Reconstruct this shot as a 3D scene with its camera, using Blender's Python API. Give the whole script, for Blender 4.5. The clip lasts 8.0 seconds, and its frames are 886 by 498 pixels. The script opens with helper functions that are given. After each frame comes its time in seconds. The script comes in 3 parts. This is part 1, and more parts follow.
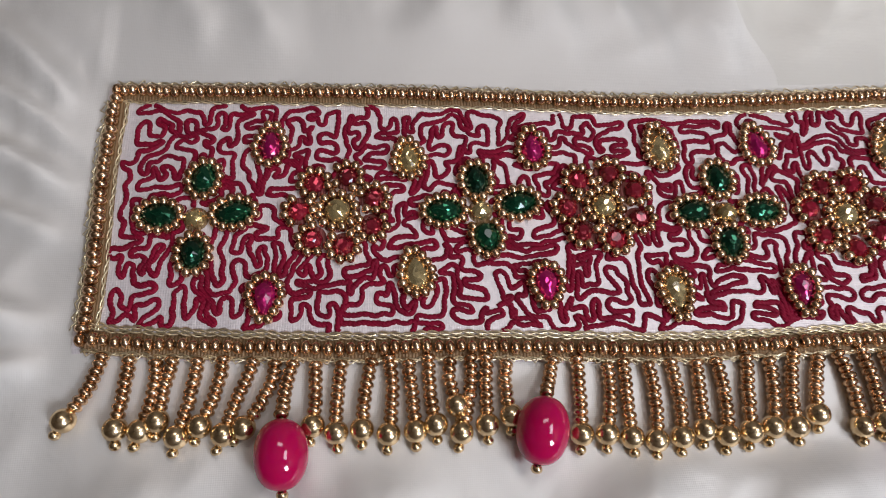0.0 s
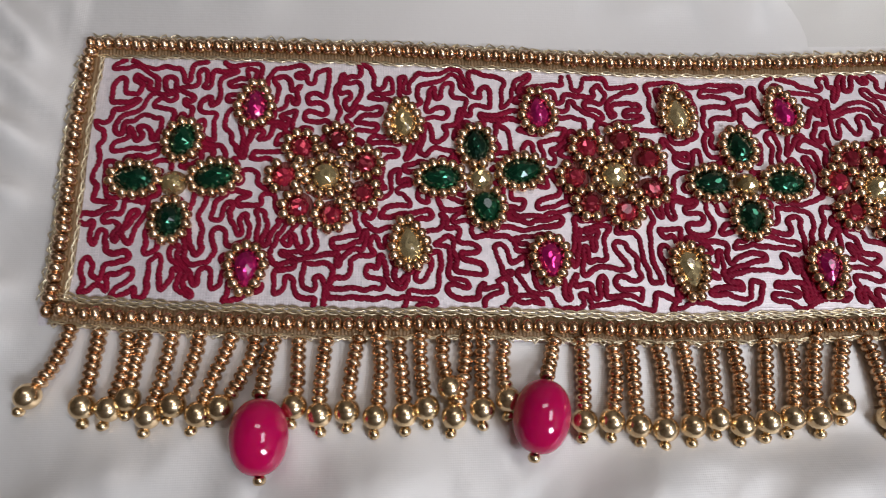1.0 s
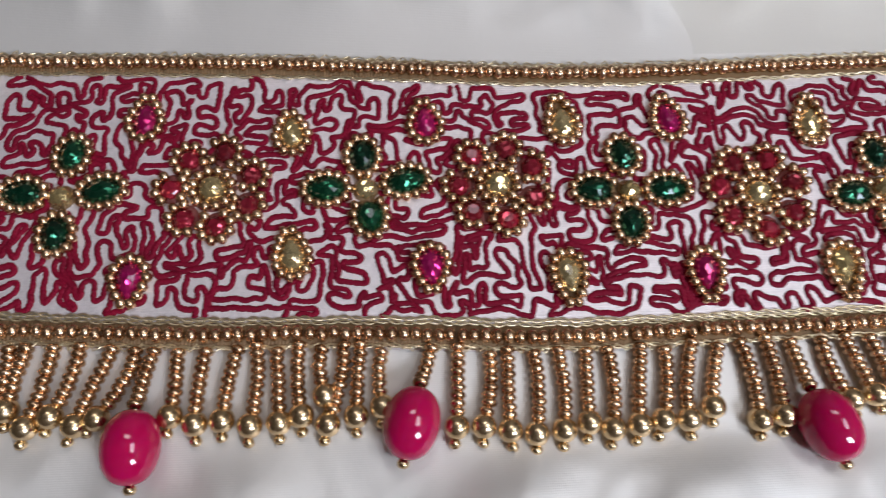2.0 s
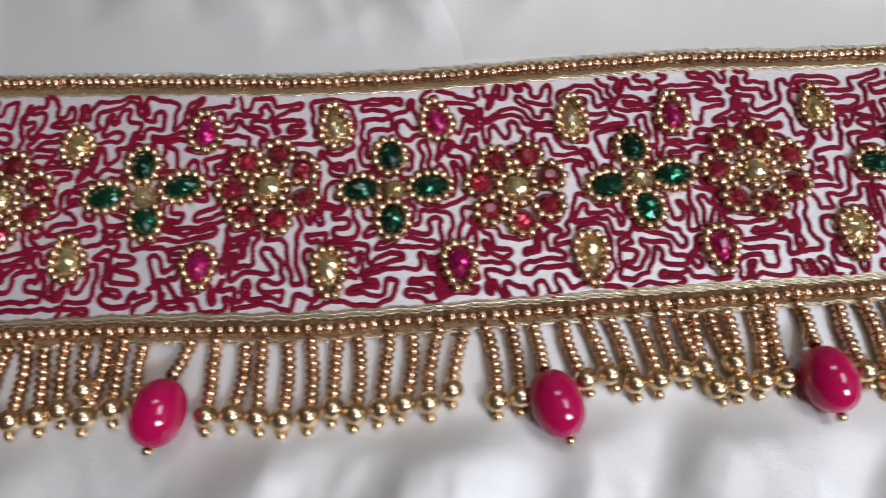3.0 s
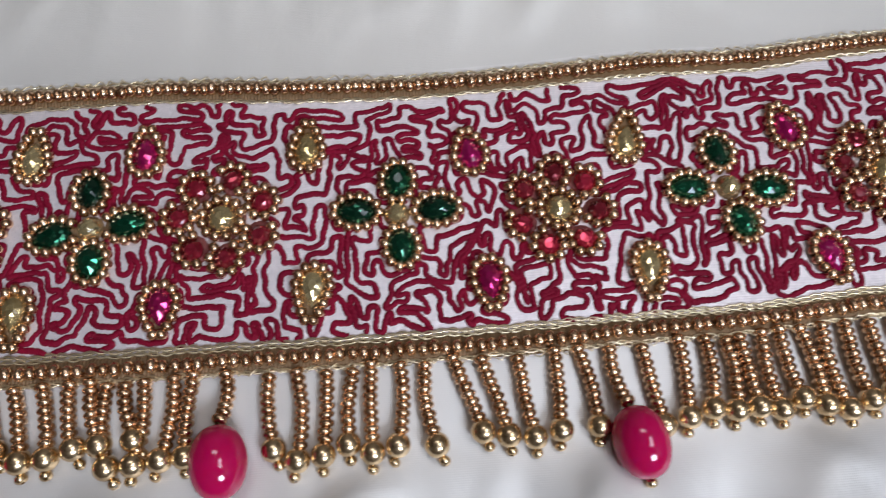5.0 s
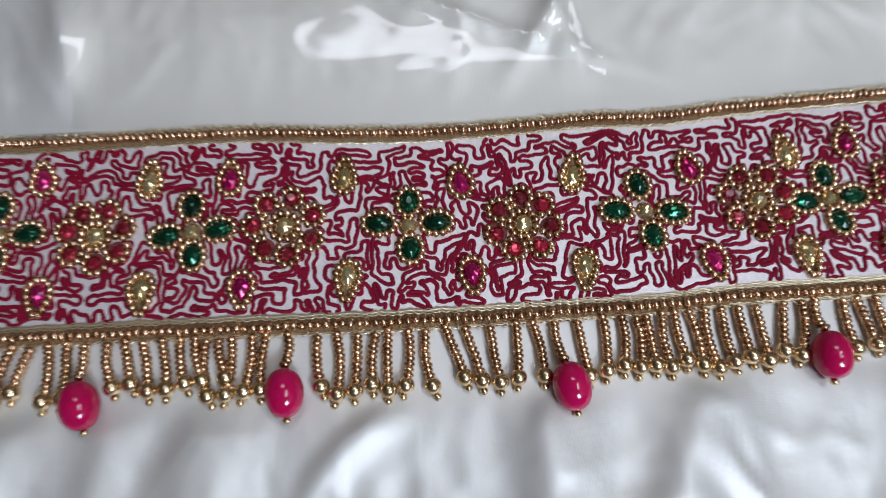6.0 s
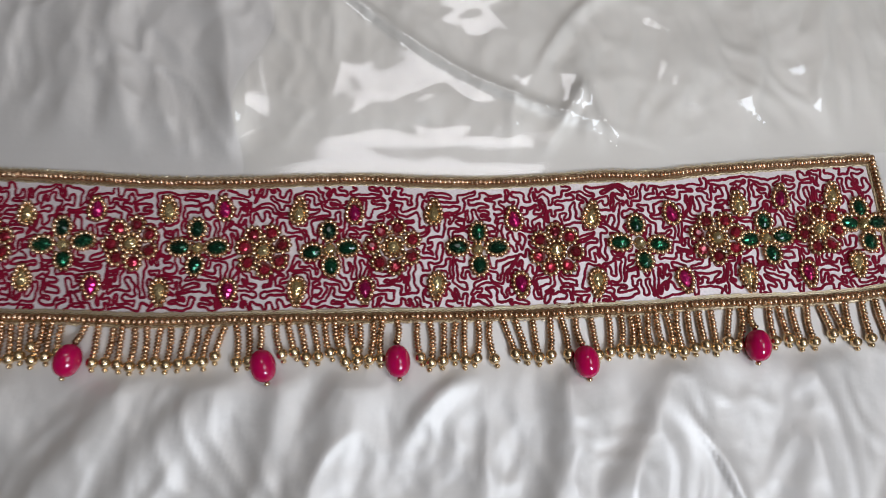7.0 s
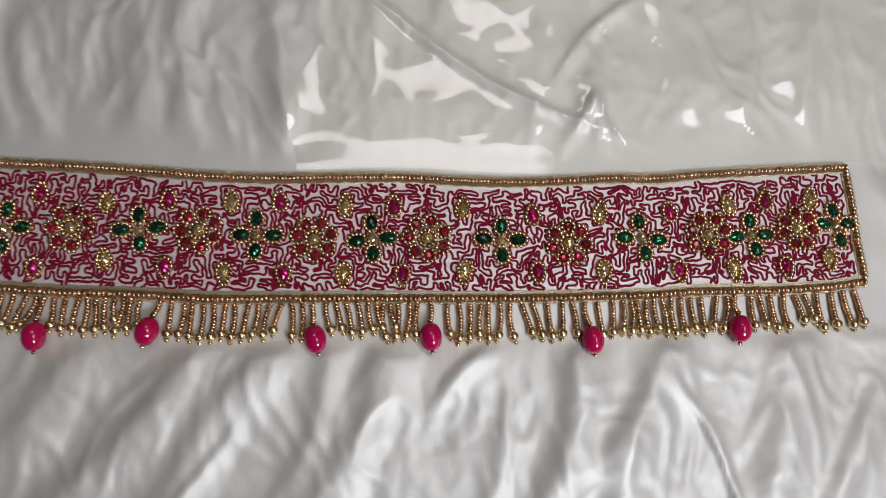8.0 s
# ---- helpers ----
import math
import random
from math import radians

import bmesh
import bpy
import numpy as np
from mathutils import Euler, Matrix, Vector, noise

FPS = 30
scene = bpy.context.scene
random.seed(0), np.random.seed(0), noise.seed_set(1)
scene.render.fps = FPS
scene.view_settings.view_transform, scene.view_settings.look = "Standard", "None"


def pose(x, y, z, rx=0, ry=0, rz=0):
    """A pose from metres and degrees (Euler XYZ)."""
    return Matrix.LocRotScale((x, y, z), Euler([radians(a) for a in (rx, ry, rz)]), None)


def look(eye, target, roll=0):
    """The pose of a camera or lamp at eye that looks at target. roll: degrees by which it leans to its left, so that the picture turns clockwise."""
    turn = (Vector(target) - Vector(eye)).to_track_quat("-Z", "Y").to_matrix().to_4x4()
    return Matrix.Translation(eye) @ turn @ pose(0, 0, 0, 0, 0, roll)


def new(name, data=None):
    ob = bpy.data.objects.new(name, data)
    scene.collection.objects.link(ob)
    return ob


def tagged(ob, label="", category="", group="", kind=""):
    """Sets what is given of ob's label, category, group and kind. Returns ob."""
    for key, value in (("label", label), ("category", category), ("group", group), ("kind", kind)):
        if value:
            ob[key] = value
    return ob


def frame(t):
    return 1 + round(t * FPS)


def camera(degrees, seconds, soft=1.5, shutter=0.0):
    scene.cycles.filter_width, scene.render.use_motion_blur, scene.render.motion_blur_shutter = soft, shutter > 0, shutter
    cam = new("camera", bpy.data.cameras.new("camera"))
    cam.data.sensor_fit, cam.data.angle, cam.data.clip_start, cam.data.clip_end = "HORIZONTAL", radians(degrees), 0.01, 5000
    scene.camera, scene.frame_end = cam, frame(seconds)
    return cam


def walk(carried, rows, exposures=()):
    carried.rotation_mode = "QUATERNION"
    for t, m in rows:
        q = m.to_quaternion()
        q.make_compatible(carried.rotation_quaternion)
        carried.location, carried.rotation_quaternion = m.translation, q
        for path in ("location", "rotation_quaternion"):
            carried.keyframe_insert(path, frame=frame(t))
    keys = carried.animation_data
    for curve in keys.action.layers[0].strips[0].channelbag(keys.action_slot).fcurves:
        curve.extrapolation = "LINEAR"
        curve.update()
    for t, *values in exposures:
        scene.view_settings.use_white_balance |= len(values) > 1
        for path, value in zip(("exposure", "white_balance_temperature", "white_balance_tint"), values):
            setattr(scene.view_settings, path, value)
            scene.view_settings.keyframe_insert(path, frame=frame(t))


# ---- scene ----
cam = camera(68.0, 8.0, soft=1.0, shutter=0.5)
PATH = [
    (0, (0.06142, -0.02809, 0.12106), (0.06240, -0.02130, 0.10227), 6),
    (0.5, (0.06084, -0.02489, 0.11559), (0.06173, -0.01847, 0.09667), 5.7),
    (1, (0.06433, -0.02607, 0.11184), (0.06502, -0.01994, 0.09282), 5.2),
    (1.2, (0.06853, -0.02572, 0.11104), (0.06912, -0.01954, 0.09203), 4.2),
    (2.3, (0.09695, -0.02829, 0.11820), (0.09766, -0.02187, 0.09927), 3.6),
    (2.5, (0.10670, -0.03069, 0.12059), (0.10723, -0.02399, 0.10175), 1.3),
    (3, (0.13228, -0.03519, 0.12009), (0.13274, -0.02837, 0.10129), 0.1),
    (3.5, (0.15640, -0.03468, 0.11820), (0.15667, -0.02817, 0.09929), -1.8),
    (4, (0.18482, -0.03301, 0.11651), (0.18545, -0.02669, 0.09755), 1.1),
    (4.5, (0.21579, -0.02848, 0.11398), (0.21666, -0.02247, 0.09493), 3.8),
    (5, (0.23709, -0.02090, 0.11594), (0.23774, -0.01525, 0.09676), 3.1),
    (5.2, (0.24117, -0.02035, 0.11961), (0.24170, -0.01480, 0.10040), 2),
    (6.3, (0.23287, -0.03662, 0.19020), (0.23337, -0.03112, 0.17098), 3.3),
    (6.5, (0.22778, -0.03443, 0.20782), (0.22862, -0.02945, 0.18847), 7.8),
    (7, (0.20918, -0.03175, 0.24669), (0.20999, -0.02759, 0.22714), 10.3),
    (7.5, (0.20101, -0.03364, 0.26297), (0.20207, -0.02996, 0.24334), 15.6),
    (8, (0.19226, -0.03190, 0.28401), (0.19330, -0.02853, 0.26432), 17.4),
]
walk(cam, [(t, look(eye, target, roll)) for t, eye, target, roll in PATH],
     [(0.0, 0.16, 6750, 19), (2.5, 0.2, 6450, 18), (5.2, -0.02, 6300, 18), (6.5, -0.14, 6100, 13), (7.0, -0.2, 6650, 17), (8.0, -0.27, 6900, 17)])

# ---------------------------------------------------------------- light
ROOM = dict(x0=-1.4, x1=0.86, y0=-0.5, y1=1.0, floor=-0.0032, top=2.6)

world = bpy.data.worlds.new("daylight")
scene.world = world
world.use_nodes = True
wn = world.node_tree.nodes
sky = wn.new("ShaderNodeTexSky")
sky.sky_type = "NISHITA"
sky.sun_disc = False
sky.sun_elevation = radians(38)
sky.sun_rotation = radians(120)
wn["Background"].inputs[1].default_value = 0.12
world.node_tree.links.new(sky.outputs[0], wn["Background"].inputs[0])


def window_lamp(name, eye, target, w, h, power, colour):
    data = bpy.data.lights.new(name, "AREA")
    data.shape, data.size, data.size_y = "RECTANGLE", w, h
    data.energy, data.color = power, colour
    ob = new(name, data)
    ob.matrix_world = look(eye, target)
    return ob


# daylight through the three window openings
window_lamp("window_light_south", (0.62, -0.55, 0.75), (0.45, 0.0, 0.6), 0.30, 0.38, 12.5, (0.70, 0.85, 1.0))
window_lamp("window_light_east", (0.91, 0.05, 1.45), (0.3, 0.05, 0.2), 0.56, 0.5, 7.6, (0.82, 0.92, 1.0))
window_lamp("window_light_north", (0.28, 1.06, 2.06), (0.28, 0.5, 1.3), 0.8, 0.5, 7.5, (0.95, 0.98, 1.0))


# ---------------------------------------------------------------- materials
def material(name, colour, rough=0.5, metal=0.0, **more):
    m = bpy.data.materials.new(name)
    m.use_nodes = True
    b = m.node_tree.nodes["Principled BSDF"]
    b.inputs["Base Color"].default_value = (*colour, 1)
    b.inputs["Roughness"].default_value = rough
    b.inputs["Metallic"].default_value = metal
    for key, value in more.items():
        b.inputs[key.replace("_", " ")].default_value = value
    return m


def vary(m, scale, amount, detail=4, stretch=(1, 1, 1), low=None, high=None, random_part=0.0):
    """Noise in the base colour, in object space, and a shift from piece to piece."""
    nt = m.node_tree
    b = nt.nodes["Principled BSDF"]
    c = b.inputs["Base Color"].default_value[:3]
    co = nt.nodes.new("ShaderNodeTexCoord")
    mp = nt.nodes.new("ShaderNodeMapping")
    mp.inputs["Scale"].default_value = stretch
    no = nt.nodes.new("ShaderNodeTexNoise")
    no.inputs["Scale"].default_value = scale
    no.inputs["Detail"].default_value = detail
    mix = nt.nodes.new("ShaderNodeMix")
    mix.data_type = "RGBA"
    mix.inputs[6].default_value = (*(low or [v * (1 - amount) for v in c]), 1)
    mix.inputs[7].default_value = (*(high or [min(1, v * (1 + amount)) for v in c]), 1)
    nt.links.new(co.outputs["Object"], mp.inputs[0])
    nt.links.new(mp.outputs[0], no.inputs["Vector"])
    if random_part:
        info = nt.nodes.new("ShaderNodeObjectInfo")
        add = nt.nodes.new("ShaderNodeMath")
        add.operation = "MULTIPLY_ADD"
        add.inputs[1].default_value = random_part
        nt.links.new(info.outputs["Random"], add.inputs[0])
        nt.links.new(no.outputs[0], add.inputs[2])
        sub = nt.nodes.new("ShaderNodeMath")
        sub.operation = "SUBTRACT"
        sub.inputs[1].default_value = random_part / 2
        nt.links.new(add.outputs[0], sub.inputs[0])
        nt.links.new(sub.outputs[0], mix.inputs[0])
    else:
        nt.links.new(no.outputs[0], mix.inputs[0])
    nt.links.new(mix.outputs[2], b.inputs["Base Color"])
    return m


def bump(m, scale, distance, strength=0.5, stretch=(1, 1, 1), wave=False, detail=3):
    """Fine relief, in object space; several calls stack."""
    nt = m.node_tree
    b = nt.nodes["Principled BSDF"]
    co = nt.nodes.new("ShaderNodeTexCoord")
    mp = nt.nodes.new("ShaderNodeMapping")
    mp.inputs["Scale"].default_value = stretch
    if wave:
        tx = nt.nodes.new("ShaderNodeTexWave")
        tx.bands_direction = wave
        tx.inputs["Distortion"].default_value = 1.5
        tx.inputs["Detail"].default_value = 2
    else:
        tx = nt.nodes.new("ShaderNodeTexNoise")
        tx.inputs["Detail"].default_value = detail
    tx.inputs["Scale"].default_value = scale
    bp = nt.nodes.new("ShaderNodeBump")
    bp.inputs["Distance"].default_value = distance
    bp.inputs["Strength"].default_value = strength
    nt.links.new(co.outputs["Object"], mp.inputs[0])
    nt.links.new(mp.outputs[0], tx.inputs["Vector"])
    nt.links.new(tx.outputs["Fac"], bp.inputs["Height"])
    if b.inputs["Normal"].links:
        nt.links.new(b.inputs["Normal"].links[0].from_socket, bp.inputs["Normal"])
    nt.links.new(bp.outputs[0], b.inputs["Normal"])
    return m


SATIN = material("cream_satin", (0.69, 0.635, 0.57), 0.52, 0.36, Specular_IOR_Level=0.6)
vary(SATIN, 14, 0.07, 5)
bump(SATIN, 850, 0.00006, 0.1, wave="X")
bump(SATIN, 850, 0.00006, 0.1, wave="Y")
bump(SATIN, 60, 0.0009, 0.5, detail=5)
bump(SATIN, 260, 0.0003, 0.2, (1, 0.35, 1))

FABRIC = material("silver_white_silk", (0.77, 0.675, 0.645), 0.46, 0.45, Specular_IOR_Level=0.8)
vary(FABRIC, 900, 0.2, 4)
bump(FABRIC, 650, 0.0001, 0.22, wave="X")
bump(FABRIC, 650, 0.0001, 0.22, wave="Y")
bump(FABRIC, 300, 0.0003, 0.5)
bump(FABRIC, 1100, 0.0002, 0.6)

THREAD = material("wine_silk_thread", (0.26, 0.004, 0.03), 0.6, 0.0, Specular_IOR_Level=0.18)
vary(THREAD, 260, 0.0, 5, low=(0.10, 0.001, 0.010), high=(0.32, 0.003, 0.027))
bump(THREAD, 900, 0.0002, 0.5, (1, 1, 1), wave="DIAGONAL")
bump(THREAD, 1500, 0.0002, 0.6)

ZARI = material("gold_zari_thread", (0.74, 0.61, 0.40), 0.3, 0.85)
vary(ZARI, 500, 0.2, 3)
bump(ZARI, 6000, 0.00005, 0.5)

PADDING = material("bronze_underlay_thread", (0.23, 0.13, 0.055), 0.6, 0.15)
vary(PADDING, 500, 0.25, 3)
bump(PADDING, 500, 0.0002, 0.7, wave="X")

ROSE_PADDING = material("rust_red_underlay_thread", (0.20, 0.045, 0.035), 0.6)
vary(ROSE_PADDING, 600, 0.3, 3)
bump(ROSE_PADDING, 500, 0.0002, 0.7, wave="X")

GOLD_BEAD = material("copper_gold_bead", (0.6, 0.38, 0.2), 0.24, 1.0)
vary(GOLD_BEAD, 700, 0.12, 2, random_part=0.9, low=(0.52, 0.305, 0.17), high=(0.89, 0.61, 0.39))
GOLD_BALL = material("pale_gold_ball", (0.7, 0.55, 0.33), 0.24, 1.0)
vary(GOLD_BALL, 400, 0.10, 3, random_part=0.5, low=(0.68, 0.48, 0.26), high=(0.91, 0.69, 0.43))
bump(GOLD_BALL, 1200, 0.00004, 0.3)



def facets(m, scale, strength):
    """Small flat facets, each tilted its own way, as of a cut stone on foil."""
    nt = m.node_tree
    b = nt.nodes["Principled BSDF"]
    co, vo, sub, mul, add, norm, geo = (nt.nodes.new("ShaderNode" + k) for k in ("TexCoord", "TexVoronoi", "VectorMath", "VectorMath", "VectorMath", "VectorMath", "NewGeometry"))
    vo.inputs["Scale"].default_value = scale
    sub.operation, mul.operation, add.operation, norm.operation = "SUBTRACT", "SCALE", "ADD", "NORMALIZE"
    sub.inputs[1].default_value = (0.5, 0.5, 0.5)
    mul.inputs["Scale"].default_value = strength
    nt.links.new(co.outputs["Object"], vo.inputs["Vector"])
    nt.links.new(vo.outputs["Color"], sub.inputs[0])
    nt.links.new(sub.outputs[0], mul.inputs[0])
    nt.links.new(mul.outputs[0], add.inputs[0])
    nt.links.new(geo.outputs["Normal"], add.inputs[1])
    nt.links.new(add.outputs[0], norm.inputs[0])
    nt.links.new(norm.outputs[0], b.inputs["Normal"])
    return m


GEM_GREEN = material("emerald_green_stone", (0.002, 0.10, 0.045), 0.1, 0.75, Coat_Weight=0.5, Coat_Roughness=0.04)
vary(GEM_GREEN, 350, 0.3, 2, low=(0.001, 0.022, 0.012), high=(0.003, 0.11, 0.045), random_part=0.6)
GEM_PINK = material("magenta_pink_stone", (0.38, 0.006, 0.085), 0.12, 0.6, Coat_Weight=0.6, Coat_Roughness=0.04)
vary(GEM_PINK, 350, 0.3, 2, low=(0.24, 0.003, 0.04), high=(0.60, 0.010, 0.16), random_part=0.6)
GEM_RED = material("ruby_red_stone", (0.30, 0.012, 0.03), 0.14, 0.5, Coat_Weight=0.5, Coat_Roughness=0.06)
vary(GEM_RED, 350, 0.3, 2, low=(0.16, 0.008, 0.014), high=(0.46, 0.018, 0.045), random_part=0.9)
GEM_GOLD = material("champagne_gold_stone", (0.72, 0.53, 0.2), 0.12, 0.8, Coat_Weight=0.6, Coat_Roughness=0.04)
vary(GEM_GOLD, 420, 0.2, 2, low=(0.50, 0.34, 0.12), high=(0.82, 0.65, 0.34), random_part=0.5)
for gem in (GEM_GREEN, GEM_PINK, GEM_RED):
    facets(gem, 850, 0.55)
facets(GEM_GOLD, 900, 0.5)

PINK_BEAD = material("rani_pink_glass_bead", (0.46, 0.003, 0.065), 0.06, 0.0,
                     Coat_Weight=0.15, Coat_Roughness=0.03, Subsurface_Weight=0.2, Subsurface_Scale=0.003)
vary(PINK_BEAD, 260, 0.12, 4, (1, 1, 3), random_part=0.4)

WALL = vary(material("cream_wall_paint", (0.20, 0.165, 0.13), 0.8), 3, 0.06)
CEILING = vary(material("white_ceiling_paint", (0.78, 0.76, 0.73), 0.8), 3, 0.05)
FLOOR = vary(material("brown_floor", (0.22, 0.17, 0.13), 0.5), 6, 0.15)

FILM = bpy.data.materials.new("clear_plastic_film")
FILM.use_nodes = True
fnt = FILM.node_tree
fnt.nodes.clear()
f_out = fnt.nodes.new("ShaderNodeOutputMaterial")
f_mix = fnt.nodes.new("ShaderNodeMixShader")
f_clear = fnt.nodes.new("ShaderNodeBsdfTransparent")
f_clear.inputs[0].default_value = (0.97, 0.97, 0.95, 1)
f_gloss = fnt.nodes.new("ShaderNodeBsdfGlossy")
f_gloss.inputs["Roughness"].default_value = 0.09
f_fres = fnt.nodes.new("ShaderNodeFresnel")
f_fres.inputs[0].default_value = 1.75
f_co = fnt.nodes.new("ShaderNodeTexCoord")
f_noise = fnt.nodes.new("ShaderNodeTexNoise")
f_noise.inputs["Scale"].default_value = 22
f_noise.inputs["Detail"].default_value = 2
f_bump = fnt.nodes.new("ShaderNodeBump")
f_bump.inputs["Distance"].default_value = 0.001
f_bump.inputs["Strength"].default_value = 0.16
for a, b in ((f_co.outputs["Object"], f_noise.inputs["Vector"]), (f_noise.outputs["Fac"], f_bump.inputs["Height"]),
             (f_bump.outputs[0], f_gloss.inputs["Normal"]), (f_fres.outputs[0], f_mix.inputs[0]),
             (f_clear.outputs[0], f_mix.inputs[1]), (f_gloss.outputs[0], f_mix.inputs[2]), (f_mix.outputs[0], f_out.inputs[0])):
    fnt.links.new(a, b)


# ---------------------------------------------------------------- mesh helpers
def mesh_of(name, verts, faces, mat, smooth=True):
    me = bpy.data.meshes.new(name)
    me.from_pydata(verts, [], faces)
    me.materials.append(mat)
    me.polygons.foreach_set("use_smooth", [smooth] * len(me.polygons))
    me.update()
    return me


def part(name, me, parent, m=None, label=""):
    ob = new(name, me)
    ob.parent = parent
    if m is not None:
        ob.matrix_basis = m
    return tagged(ob, label)


def lathe(name, profile, n, mat, smooth=True):
    """A body turned about z from (radius, height) pairs; a zero radius closes it."""
    verts, faces, rings = [], [], []
    for r, z in profile:
        if r == 0:
            rings.append([len(verts)])
            verts.append((0, 0, z))
        else:
            rings.append(list(range(len(verts), len(verts) + n)))
            verts += [(r * math.cos(2 * math.pi * i / n), r * math.sin(2 * math.pi * i / n), z) for i in range(n)]
    for a, b in zip(rings, rings[1:]):
        for i in range(n):
            j = (i + 1) % n
            quad = [a[i % len(a)], a[j % len(a)], b[j % len(b)], b[i % len(b)]]
            quad = list(dict.fromkeys(quad))
            if len(quad) > 2:
                faces.append(quad)
    return mesh_of(name, verts, faces, mat, smooth)


def tube(points, radius, sides=6):
    """Vertices and faces of a round cord along points (N x 3), closed at both ends."""
    p = np.asarray(points, float)
    t = np.gradient(p, axis=0)
    t /= np.linalg.norm(t, axis=1)[:, None] + 1e-12
    up = np.array([0.0, 0.0, 1.0])
    a = np.cross(t, up)
    a /= np.linalg.norm(a, axis=1)[:, None] + 1e-9
    b = np.cross(t, a)
    ang = np.linspace(0, 2 * math.pi, sides, endpoint=False)
    ring = p[:, None, :] + radius * (np.cos(ang)[None, :, None] * a[:, None, :] + np.sin(ang)[None, :, None] * b[:, None, :])
    v = ring.reshape(-1, 3)
    faces = []
    for k in range(len(p) - 1):
        for i in range(sides):
            j = (i + 1) % sides
            faces.append((k * sides + i, k * sides + j, (k + 1) * sides + j, (k + 1) * sides + i))
    faces.append(tuple(range(sides))[::-1])
    faces.append(tuple((len(p) - 1) * sides + i for i in range(sides)))
    return v, faces


def box(lo, hi, verts, faces):
    n = len(verts)
    verts += [(x, y, z) for z in (lo[2], hi[2]) for y in (lo[1], hi[1]) for x in (lo[0], hi[0])]
    faces += [tuple(n + i for i in f) for f in ((0, 2, 3, 1), (4, 5, 7, 6), (0, 1, 5, 4), (1, 3, 7, 5), (3, 2, 6, 7), (2, 0, 4, 6))]


# ---------------------------------------------------------------- the room that closes the place
def wall_mesh(name, axis, at, thick, a0, a1, opening, mat):
    """A wall across x or y at a place, with one opening (a0, a1, z0, z1) or none."""
    z0, z1 = ROOM["floor"], ROOM["top"]
    pieces = [(a0, a1, z0, z1)]
    if opening:
        o0, o1, oz0, oz1 = opening
        pieces = [(a0, o0, z0, z1), (o1, a1, z0, z1), (o0, o1, z0, oz0), (o0, o1, oz1, z1)]
    v, f = [], []
    for b0, b1, c0, c1 in pieces:
        if axis == "x":
            box((at, b0, c0), (at + thick, b1, c1), v, f)
        else:
            box((b0, at, c0), (b1, at + thick, c1), v, f)
    return tagged(new(name, mesh_of(name, v, f, mat, False)), "plain cream painted room wall", "wall", kind="structure")


R = ROOM
wall_mesh("wall_east", "x", R["x1"], 0.15, R["y0"], R["y1"], (-0.25, 0.35, 1.16, 1.74), WALL)
wall_mesh("wall_west", "x", R["x0"] - 0.15, 0.15, R["y0"], R["y1"], None, WALL)
wall_mesh("wall_north", "y", R["y1"], 0.15, R["x0"], R["x1"], (-0.13, 0.69, 1.8, 2.32), WALL)
wall_mesh("wall_south", "y", R["y0"] - 0.15, 0.15, R["x0"], R["x1"], (0.44, 0.8, 0.53, 0.97), WALL)
v, f = [], []
box((R["x0"] - 0.15, R["y0"] - 0.15, R["floor"] - 0.1), (R["x1"] + 0.15, R["y1"] + 0.15, R["floor"]), v, f)
tagged(new("floor", mesh_of("floor", v, f, FLOOR, False)), "plain brown floor under the cloth", "floor", kind="structure")
v, f = [], []
box((R["x0"] - 0.15, R["y0"] - 0.15, R["top"]), (R["x1"] + 0.15, R["y1"] + 0.15, R["top"] + 0.1), v, f)
tagged(new("ceiling", mesh_of("ceiling", v, f, CEILING, False)), "plain white painted ceiling", "ceiling", kind="structure")


# ---------------------------------------------------------------- the belt's outline, in millimetres
MM = 0.001
TOP_LINE = [(0.6, 53.4), (38, 52.2), (60, 51.4), (82, 50), (105, 48.2), (128, 47.8), (158, 48.6), (190, 49.2), (214, 48),
            (237, 47.5), (260, 48.4), (284, 50.3), (307, 50.2), (320, 52), (340, 53.4), (366, 55.2), (394.6, 57.0)]
LOW_LINE = [(0.6, 0.2), (12, -1.2), (31, -2.5), (50, -3.4), (70, -3.6), (89, -4.6), (100, -5.5), (114, -5.8), (144, -5.2),
            (184, -5.1), (224, -4.8), (255, -4.6), (276, -3.8), (297, -3.2), (320, -1.4), (336, -1.2), (360, -0.7), (384, 1.2), (398, 3.5)]
SKIN, BASE = -1.2, -2.1      # height of the belt's cloth and of the satin below it


def line_at(line, x):
    xs, ys = zip(*line)
    fine = np.linspace(xs[0], xs[-1], 161)
    val = np.interp(fine, xs, ys)
    val[2:-2] = (val[:-4] + val[1:-3] + val[2:-2] + val[3:-1] + val[4:]) / 5
    return np.interp(x, fine, val)


def top_y(x):
    return line_at(TOP_LINE, x)


def low_y(x):
    return line_at(LOW_LINE, x)


def right_x(y):
    return 398.0 - (np.asarray(y) - 3.5) * 3.4 / 53.5


